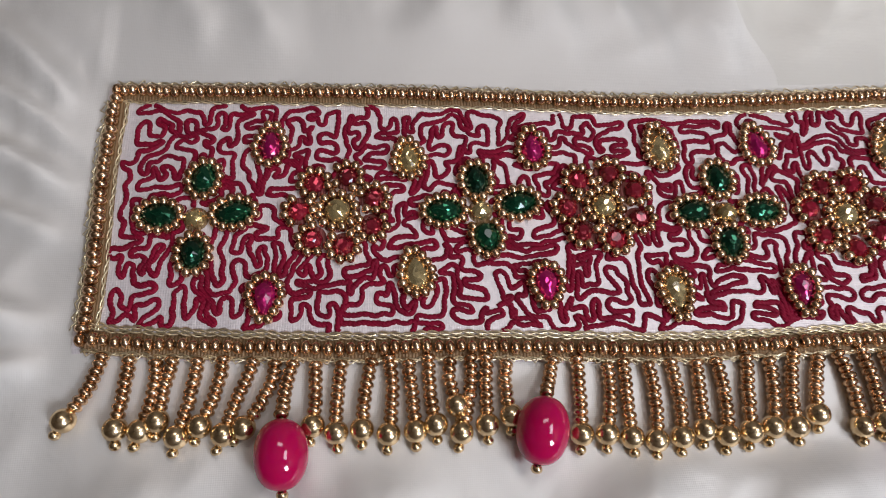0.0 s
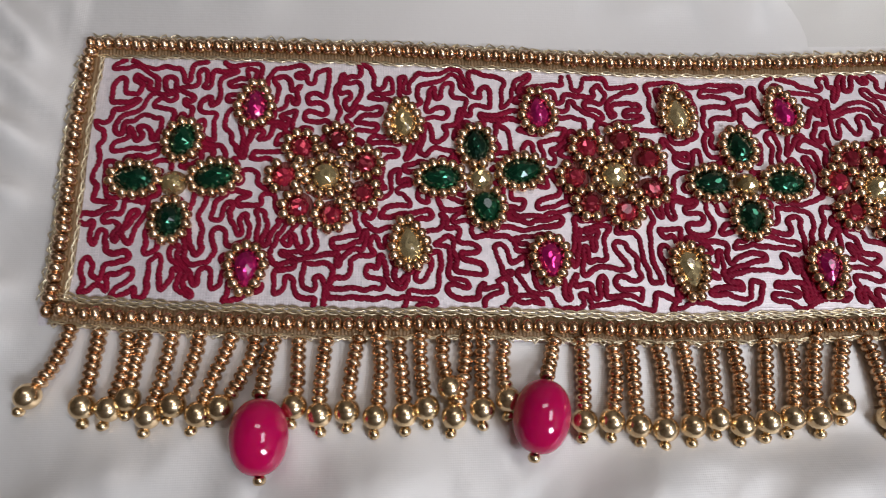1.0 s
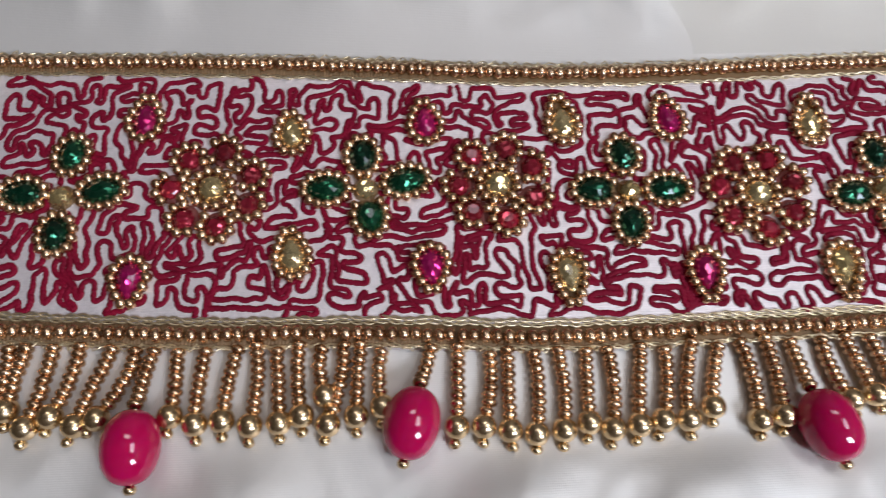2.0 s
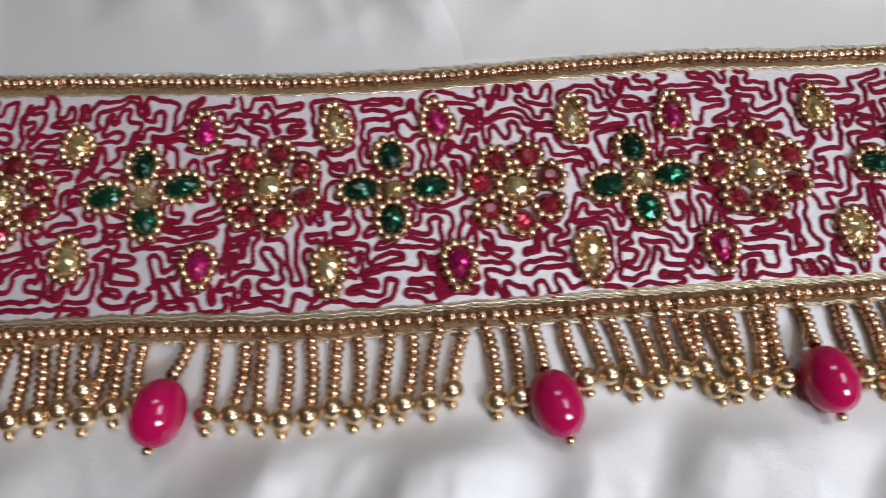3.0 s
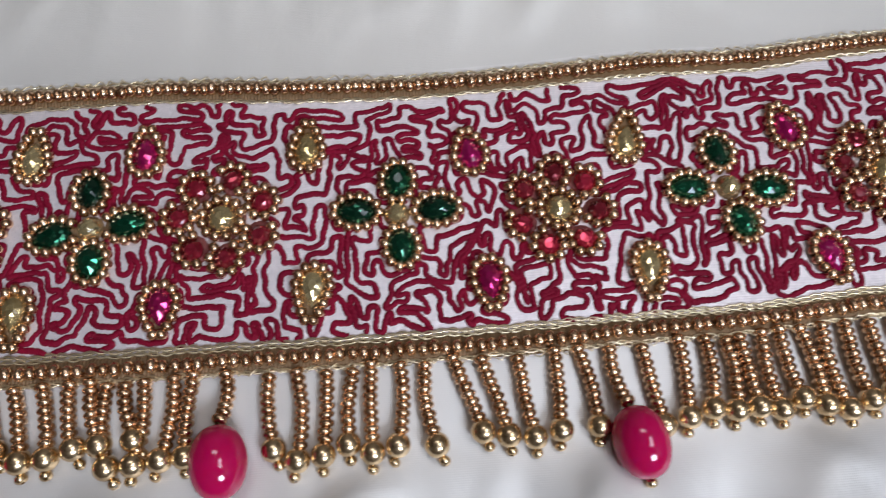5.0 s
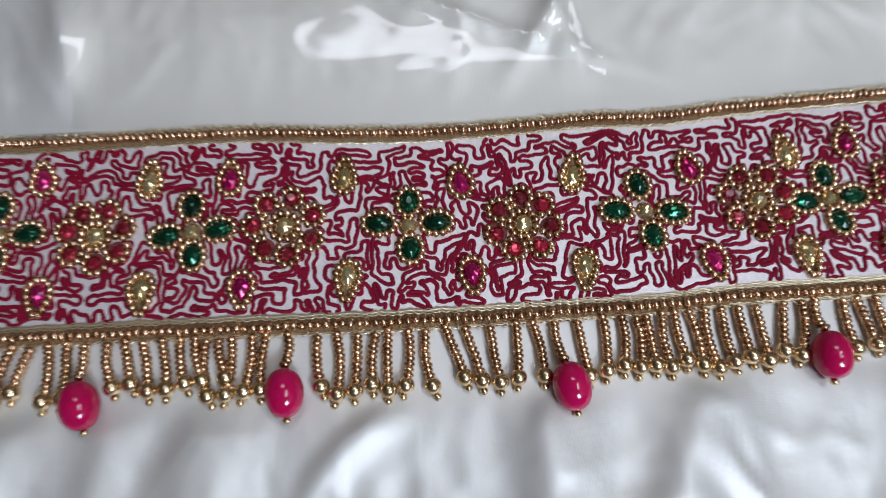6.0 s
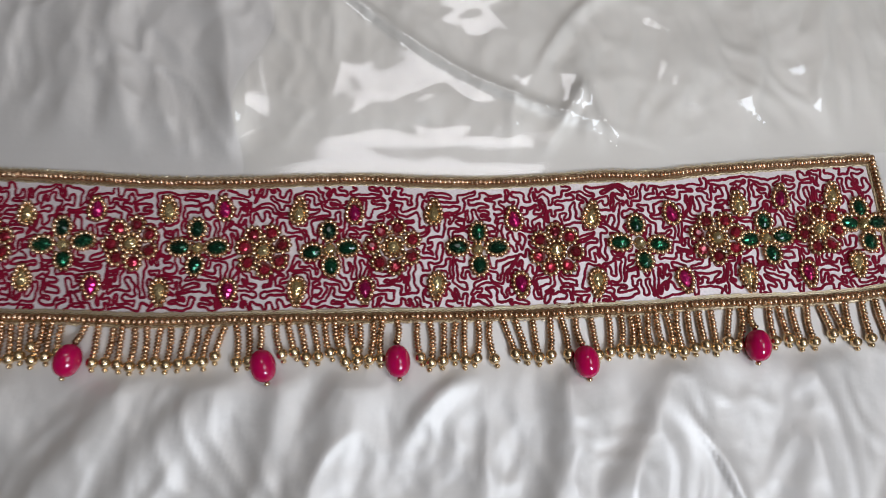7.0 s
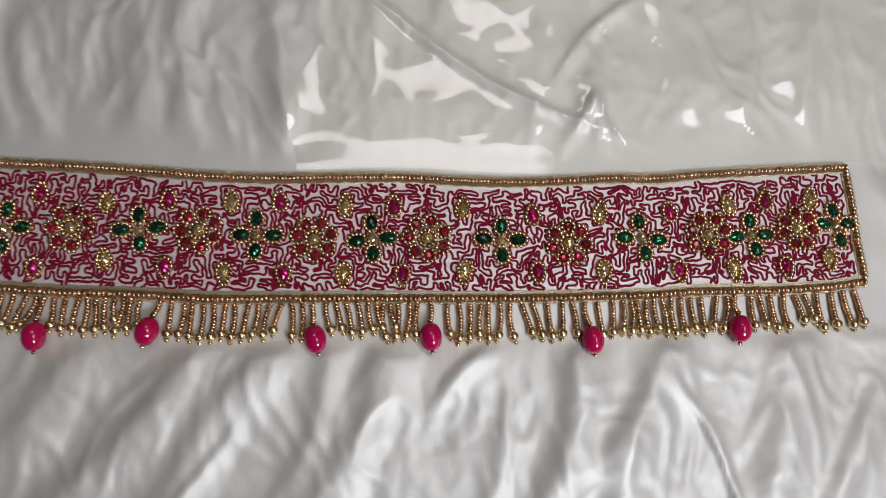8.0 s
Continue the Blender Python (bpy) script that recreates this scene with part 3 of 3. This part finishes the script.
def along_outline(px, py, step):
    """Evenly spaced points on a closed outline, with headings."""
    px, py = np.append(px, px[0]), np.append(py, py[0])
    s = np.concatenate([[0], np.cumsum(np.hypot(np.diff(px), np.diff(py)))])
    n = max(5, round(s[-1] / step))
    at = (np.arange(n) + 0.5) * s[-1] / n
    x, y = np.interp(at, s, px), np.interp(at, s, py)
    x2, y2 = np.interp((at + 0.3) % s[-1], s, px), np.interp((at + 0.3) % s[-1], s, py)
    return x, y, np.arctan2(y2 - y, x2 - x)


def pad_mesh(outlines, height, mat):
    """Low domed stitching under a motif, one dome for each outline (centre x, y, xs, ys)."""
    v, f = [], []
    for cx, cy, ox, oy in outlines:
        n, o = len(ox), len(v)
        for s, z in ((1.0, 0.0), (0.93, 0.6), (0.7, 1.0)):
            v += [((cx + a * s) * MM, (cy + b * s) * MM, (SKIN - 0.05 + height * z) * MM) for a, b in zip(ox, oy)]
        v.append((cx * MM, cy * MM, (SKIN - 0.05 + height) * MM))
        for r in range(2):
            f += [(o + r * n + i, o + r * n + (i + 1) % n, o + (r + 1) * n + (i + 1) % n, o + (r + 1) * n + i) for i in range(n)]
        f += [(o + 2 * n + i, o + 2 * n + (i + 1) % n, o + 3 * n) for i in range(n)]
    return mesh_of("underlay", v, f, mat)


def put_beads(parent, spots, taken, gap=1.45):
    for x, y, heading in spots:
        if all((x - a) ** 2 + (y - b) ** 2 > gap * gap for a, b in taken):
            taken.append((x, y))
            part("bead", SEED, parent, lying(x, y, SKIN + 0.85, heading, 90, 14))


def turned(px, py, way, cx, cy):
    c, s = math.cos(way), math.sin(way)
    return cx + px * c - py * s, cy + px * s + py * c


def green_cross(c):
    cx, cy = c[:2]
    pads, petals = [], []
    for k, (px, py) in enumerate(zip(c[2::2], c[3::2])):
        way = math.atan2(py - cy, px - cx)
        long = 0.95 if k % 3 else 0.85
        ox, oy = turned(*oval(4.2 * long + 0.6, 3.4, 18), way, 0, 0)
        pads.append((px, py, ox, oy))
        petals.append((px, py, way, long))
    ox, oy = oval(2.6, 2.6, 16)
    motif = part("green_cross_motif", pad_mesh(pads + [(cx, cy, ox, oy)], 0.35, PADDING), belt, label="green stone cross ringed with gold beads")
    taken = []
    for px, py, way, long in petals:
        part("petal_stone", PETAL, motif, pose(px * MM, py * MM, (SKIN + 0.1) * MM, rng.uniform(-6, 6), rng.uniform(-6, 6), math.degrees(way) + rng.uniform(-4, 4)) @ Matrix.Diagonal((long, 1, 1, 1)), "deep green faceted stone")
        bx, by = turned(*oval(3.75 * long + 0.75, 3.1, 40), way, px, py)
        x, y, hd = along_outline(bx, by, 1.8)
        put_beads(motif, [s for s in zip(x, y, hd) if math.hypot(s[0] - cx, s[1] - cy) > 2.7], taken)
    part("centre_stone", CROSS_CENTRE, motif, pose(cx * MM, cy * MM, (SKIN + 0.2) * MM, rng.uniform(-7, 7), rng.uniform(-7, 7), rng.uniform(0, 40)), "small amber-gold faceted stone")


def round_flower(x, y, r, first, wide):
    pads = [(x, y, *oval(4.6, 4.6, 24))]
    for k in range(7):
        a = radians(first - k * 360 / 7)
        pads.append((x + r * wide * math.cos(a), y + r * math.sin(a), *oval(3.1, 3.1, 16)))
    motif = part("round_flower_motif", pad_mesh(pads, 0.3, ROSE_PADDING), belt, label="red stone flower ringed with gold beads")
    taken = []
    part("centre_stone", FLOWER_CENTRE, motif, pose(x * MM, y * MM, (SKIN + 0.2) * MM, rng.uniform(-7, 7), rng.uniform(-7, 7), rng.uniform(0, 40)), "champagne-gold faceted stone")
    put_beads(motif, zip(*along_outline(*turned(*oval(3.7, 3.7, 40), 0, x, y), 2.0)), taken)
    for k in range(7):
        a = radians(first - k * 360 / 7 + rng.uniform(-4, 4))
        px, py = x + r * wide * math.cos(a), y + r * math.sin(a)
        part("petal_stone", RED_STONE, motif, pose(px * MM, py * MM, (SKIN + 0.15) * MM, rng.uniform(-6, 6), rng.uniform(-6, 6), math.degrees(a)), "ruby-red faceted stone")
        put_beads(motif, zip(*along_outline(*turned(*oval(2.85, 2.85, 40), a, px, py), 1.9)), taken, 1.45)


def stone_drop(x, y, way, reach, mesh, label):
    a = radians(way)
    ox, oy = turned(*drop_outline(reach + 0.4, 4.6, 3.5), a, 0, 0)
    motif = part("drop_motif", pad_mesh([(x, y, ox, oy)], 0.3, PADDING), belt, label=label + " ringed with gold beads")
    part("drop_stone", mesh, motif, pose(x * MM, y * MM, (SKIN + 0.12) * MM, rng.uniform(-6, 6), rng.uniform(-6, 6), way + rng.uniform(-5, 5)), label)
    bx, by = turned(*drop_outline(reach - 0.4, 3.9, 3.15), a, x, y)
    put_beads(motif, zip(*along_outline(bx, by, 1.78)), [], 1.3)


for c in CROSSES:
    green_cross(c)
for spec in FLOWERS:
    round_flower(*spec)
for spec in DROPS_PINK:
    stone_drop(*spec, PINK_STONE, "magenta-pink teardrop stone")
for spec in DROPS_GOLD:
    stone_drop(*spec, GOLD_STONE, "champagne-gold teardrop stone")


# ---------------------------------------------------------------- bead borders and gold cords
def bead_border(edge):
    px, py, hd = row_points(edge, 2.05 if edge == "low" else 1.76)
    # flat strip of bronze couching under the row
    v, f = [], []
    for k, (x, y, a) in enumerate(zip(px, py, hd)):
        nx, ny = -math.sin(a), math.cos(a)
        for d, z in ((-2.3, 0.0), (-1.5, 0.32), (1.5, 0.32), (2.3, 0.0)):
            v.append(((x + nx * d) * MM, (y + ny * d) * MM, (SKIN + z) * MM))
        if k:
            o = (k - 1) * 4
            f += [(o + i, o + 4 + i, o + 5 + i, o + 1 + i) for i in range(3)]
    row = part("bead_border", mesh_of("couching", v, f, PADDING), belt, label="row of copper-gold seed beads couched on bronze thread")
    for k, (x, y, a) in enumerate(zip(px, py, hd)):
        side, slip = rng.uniform(-0.2, 0.2), rng.uniform(-0.18, 0.18)
        size = rng.uniform(0.9, 1.06)
        part("bead", EDGE_BEAD, row, lying(x - math.sin(a) * side + math.cos(a) * slip, y + math.cos(a) * side + math.sin(a) * slip, SKIN + 1.15, a, 90, 12) @ Matrix.Diagonal((size, size, 1, 1)))


def gold_cord(edge, offset, radius=0.2, pitch=4.6, height=0.3):
    """A two-ply twisted cord beside a border."""
    px, py, hd = row_points(edge, pitch / 8)
    wob = 0.16 * np.sin(np.arange(len(px)) * 0.045) + 0.16 * np.sin(np.arange(len(px)) * 0.47)
    px, py = px - np.sin(hd) * (offset + wob), py + np.cos(hd) * (offset + wob)
    ph = np.arange(len(px)) * 2 * math.pi / 8
    v, f = [], []
    for ply in (0, math.pi):
        w = 0.3 * np.cos(ph + ply)
        z = SKIN + height + 0.17 * np.sin(ph + ply)
        tv, tf = tube(np.stack([px - np.sin(hd) * w, py + np.cos(hd) * w, z], 1) * MM, radius * MM, 5)
        o = len(v)
        v += tv.tolist()
        f += [tuple(o + i for i in q) for q in tf]
    part("gold_cord", mesh_of("gold_cord", v, f, ZARI), belt, label="twisted pale-gold metallic cord")


for edge, offsets in (("top", (1.95, -2.3)), ("low", (2.15, 2.95, -1.95)), ("left", (-2.1, 1.8)), ("right", (1.7, -1.9))):
    bead_border(edge)
    for off in offsets:
        gold_cord(edge, off)


def loop_stitches(edge, offset, seed):
    """Loose zigzag of fine gold thread that shows outside a border."""
    rnd = np.random.RandomState(seed)
    px, py, hd = row_points(edge, 1.15)
    w = offset + np.where(np.arange(len(px)) % 2 == 0, 0.75, -0.55) * rnd.uniform(0.4, 1.3, len(px))
    slip = rnd.uniform(-0.5, 0.5, len(px))
    px, py = px - np.sin(hd) * w + np.cos(hd) * slip, py + np.cos(hd) * w + np.sin(hd) * slip
    k = np.arange(0, len(px) - 1, 0.25)
    at = np.arange(len(px))
    z = SKIN + 0.25 + 0.45 * np.abs(np.sin(k * math.pi / 2)) * rnd.uniform(0.4, 1.2, len(k))
    tv, tf = tube(np.stack([np.interp(k, at, px), np.interp(k, at, py), z], 1) * MM, 0.15 * MM, 5)
    part("loop_stitch", mesh_of("loop_stitch", tv.tolist(), tf, ZARI), belt, label="loose zigzag of fine gold thread")


for edge, offset, seed in (("low", -2.3, 1), ("left", 2.3, 2), ("top", 2.3, 3), ("right", -2.2, 4)):
    loop_stitches(edge, offset, seed)


# ---------------------------------------------------------------- fringe
# strands: x where it hangs from, then x and y of its ball (mm)
STRANDS_A = [(4.4, -0.4, -14.3), (9.5, 8.7, -16.1), (14.1, 13.0, -16.6), (17.4, 15.8, -15.0), (21.7, 19.4, -17.9), (26.4, 23.3, -16.2),
             (32.1, 27.5, -17.8), (35.9, 31.0, -16.8), (43.1, 43.1, -16.9), (48.1, 47.3, -18.3), (53.6, 51.8, -17.9), (56.8, 56.5, -18.9),
             (60.3, 61.3, -18.6), (64.2, 65.0, -17.6), (68.1, 68.9, -14.4), (71.9, 69.5, -19.2), (74.9, 74.2, -18.0), (78.7, 78.6, -16.6)]
STRANDS_B = [(91.9, 91.1, -20.4), (97.4, 95.7, -20.5), (100.5, 100.1, -21.3), (105.0, 104.5, -22.0), (109.5, 109.2, -21.6), (114.5, 113.6, -20.5),
             (118.2, 117.6, -21.7), (124.3, 122.1, -21.2), (128.3, 126.3, -20.6), (133.4, 130.7, -20.7), (138.4, 135.1, -18.7), (142.1, 142.9, -21.2),
             (146.8, 147.3, -20.6), (156.9, 159.4, -18.4), (161.2, 163.9, -17.7), (165.6, 168.2, -19.6), (170.4, 172.6, -19.3), (175.2, 177.0, -18.0)]
STRANDS_C = [(178.6, 181.2, -17.6), (181.6, 182.7, -21.4), (184.5, 186.9, -17.1), (187.8, 187.1, -21.2), (192.8, 191.5, -20.7), (196.3, 195.6, -20.4),
             (209.3, 210.4, -20.2), (214.1, 214.4, -22.2), (219.2, 218.7, -21.6), (223.9, 222.9, -20.1), (227.1, 227.0, -21.7), (232.0, 231.3, -20.8),
             (236.6, 237.9, -21.2), (241.6, 245.9, -19.4), (246.3, 250.2, -20.3), (252.9, 254.7, -20.9), (259.6, 259.2, -20.0), (263.8, 265.8, -19.7)]
STRANDS_D = [(275.2, 277.0, -20.3), (281.9, 281.6, -19.2), (286.6, 286.0, -18.0), (290.2, 290.0, -18.6), (293.0, 294.0, -18.2), (297.3, 297.8, -18.9),
             (300.4, 301.9, -17.2), (304.2, 305.8, -18.6), (308.5, 309.7, -19.6), (312.8, 313.9, -18.2), (317.1, 318.4, -17.0), (321.8, 322.6, -18.2),
             (329.2, 327.0, -15.9), (333.8, 331.1, -17.2), (344.7, 345.3, -16.0), (348.4, 350.8, -15.2), (353.7, 355.6, -16.9), (359.7, 360.6, -16.5)]
STRANDS_E = [(364.6, 368.0, -13.6), (368.9, 372.9, -13.0), (375.0, 376.6, -16.8), (381.8, 382.8, -15.4), (387.4, 390.4, -15.6), (392.4, 395.2, -14.3)]
# pendants: x where it hangs from, then x, y of the pink bead and its lean
PENDANTS = [(39.3, 38.2, -21.7, 3), (87.4, 83.6, -19.6, -14), (151.0, 153.2, -22.6, 14), (201.8, 202.0, -21.6, 6), (269.5, 271.8, -22.8, 8), (337.6, 337.2, -17.8, -4)]

THREAD_CORE = material("bronze_bead_thread", (0.3, 0.18, 0.07), 0.6)
PENDANT_BODY = lathe("pink_bead", [(0.5 * MM, -6.0 * MM)] + [(4.7 * MM * math.cos(a) ** 0.85, 6.0 * MM * math.sin(a)) for a in np.linspace(-1.42, 1.42, 17)] + [(0.5 * MM, 6.0 * MM)], 32, PINK_BEAD)


def rope(x0, x1, y1, stop, z1):
    """The curve of a strand (mm) from the border down towards its ball, stopping short of it."""
    y0 = float(low_y(min(x0, 397))) - 1.9
    dx, dy = x1 - x0, y1 - y0
    size = math.hypot(dx, dy)
    k = np.linspace(0, 1 - stop / size, 40)
    sag = rng.uniform(-0.9, 0.9)
    x = x0 + dx * k ** 1.35 + sag * np.sin(math.pi * k)
    y = y0 + dy * k
    z = BASE + 1.0 + (SKIN - BASE) * 0.3 * (1 - k) + (z1 - BASE - 1.0) * k ** 3 + 0.35 * np.sin(math.pi * k)
    return np.stack([x, y, z], 1)


def string_beads(strand, p):
    s = np.concatenate([[0], np.cumsum(np.linalg.norm(np.diff(p, axis=0), axis=1))])
    n = int(s[-1] / 1.38)
    for k in range(n + 1):
        at = s[-1] - k * 1.38
        q = [np.interp(at, s, p[:, i]) for i in range(3)]
        q2 = [np.interp(max(at - 0.6, 0), s, p[:, i]) - np.interp(min(at + 0.6, s[-1]), s, p[:, i]) for i in range(3)]
        m = Matrix.Translation(Vector(q) * MM + Vector((rng.uniform(-1, 1), 0, rng.uniform(-1, 1))) * 0.0001) @ Vector(q2).to_track_quat("Z", "Y").to_matrix().to_4x4()
        part("bead", STRAND_BEAD, strand, m @ pose(0, 0, 0, rng.uniform(-9, 9), rng.uniform(-9, 9), 0))


def strand_of(x0, x1, y1):
    zb = BASE + 2.2
    p = rope(x0, x1, y1, 2.5, zb)
    tv, tf = tube(np.vstack([p, [[x1, y1, zb]]]) * MM, 0.25 * MM, 5)
    strand = part("fringe_strand", mesh_of("strand_thread", tv.tolist(), tf, THREAD_CORE), belt, label="string of copper-gold seed beads with a gold ball")
    string_beads(strand, p)
    aim = Vector((x1, y1, zb)) - Vector(p[-6])
    turn = aim.to_track_quat("Z", "Y").to_matrix().to_4x4()
    part("gold_ball", BALL, strand, Matrix.Translation(Vector((x1, y1, zb)) * MM) @ turn, "pale gold round bead")
    off = aim.normalized() * 2.75
    off.z = -0.9
    part("end_bead", END_BEAD, strand, Matrix.Translation((Vector((x1, y1, zb)) + off + Vector((rng.uniform(-0.5, 0.5), 0, 0))) * MM) @ turn @ pose(0, 0, 0, rng.uniform(-35, 35), rng.uniform(-35, 35), 0))


def pendant_of(x0, x1, y1, lean):
    zb = BASE + 4.7
    c, s = math.cos(radians(lean)), math.sin(radians(lean))
    topx, topy = x1 - 6.1 * s, y1 + 6.1 * c
    p = rope(x0, topx, topy, 0.7, zb - 0.6)
    tv, tf = tube(np.vstack([p, [[x1, y1, zb]]]) * MM, 0.25 * MM, 5)
    strand = part("pendant_strand", mesh_of("strand_thread", tv.tolist(), tf, THREAD_CORE), belt, label="string of gold beads with a large pink oval bead")
    string_beads(strand, p)
    m = pose(x1 * MM, y1 * MM, zb * MM, 0, 0, lean) @ pose(0, 0, 0, 90 - 4, 0, 0)
    part("pink_bead", PENDANT_BODY, strand, m, "glossy rani-pink oval bead")
    part("end_bead", END_BEAD, strand, pose((x1 + 6.6 * s) * MM, (y1 - 6.6 * c) * MM, (zb - 0.6) * MM, 90, 0, lean))


for spec in STRANDS_A + STRANDS_B + STRANDS_C + STRANDS_D + STRANDS_E:
    strand_of(*spec)
for spec in PENDANTS:
    pendant_of(*spec)
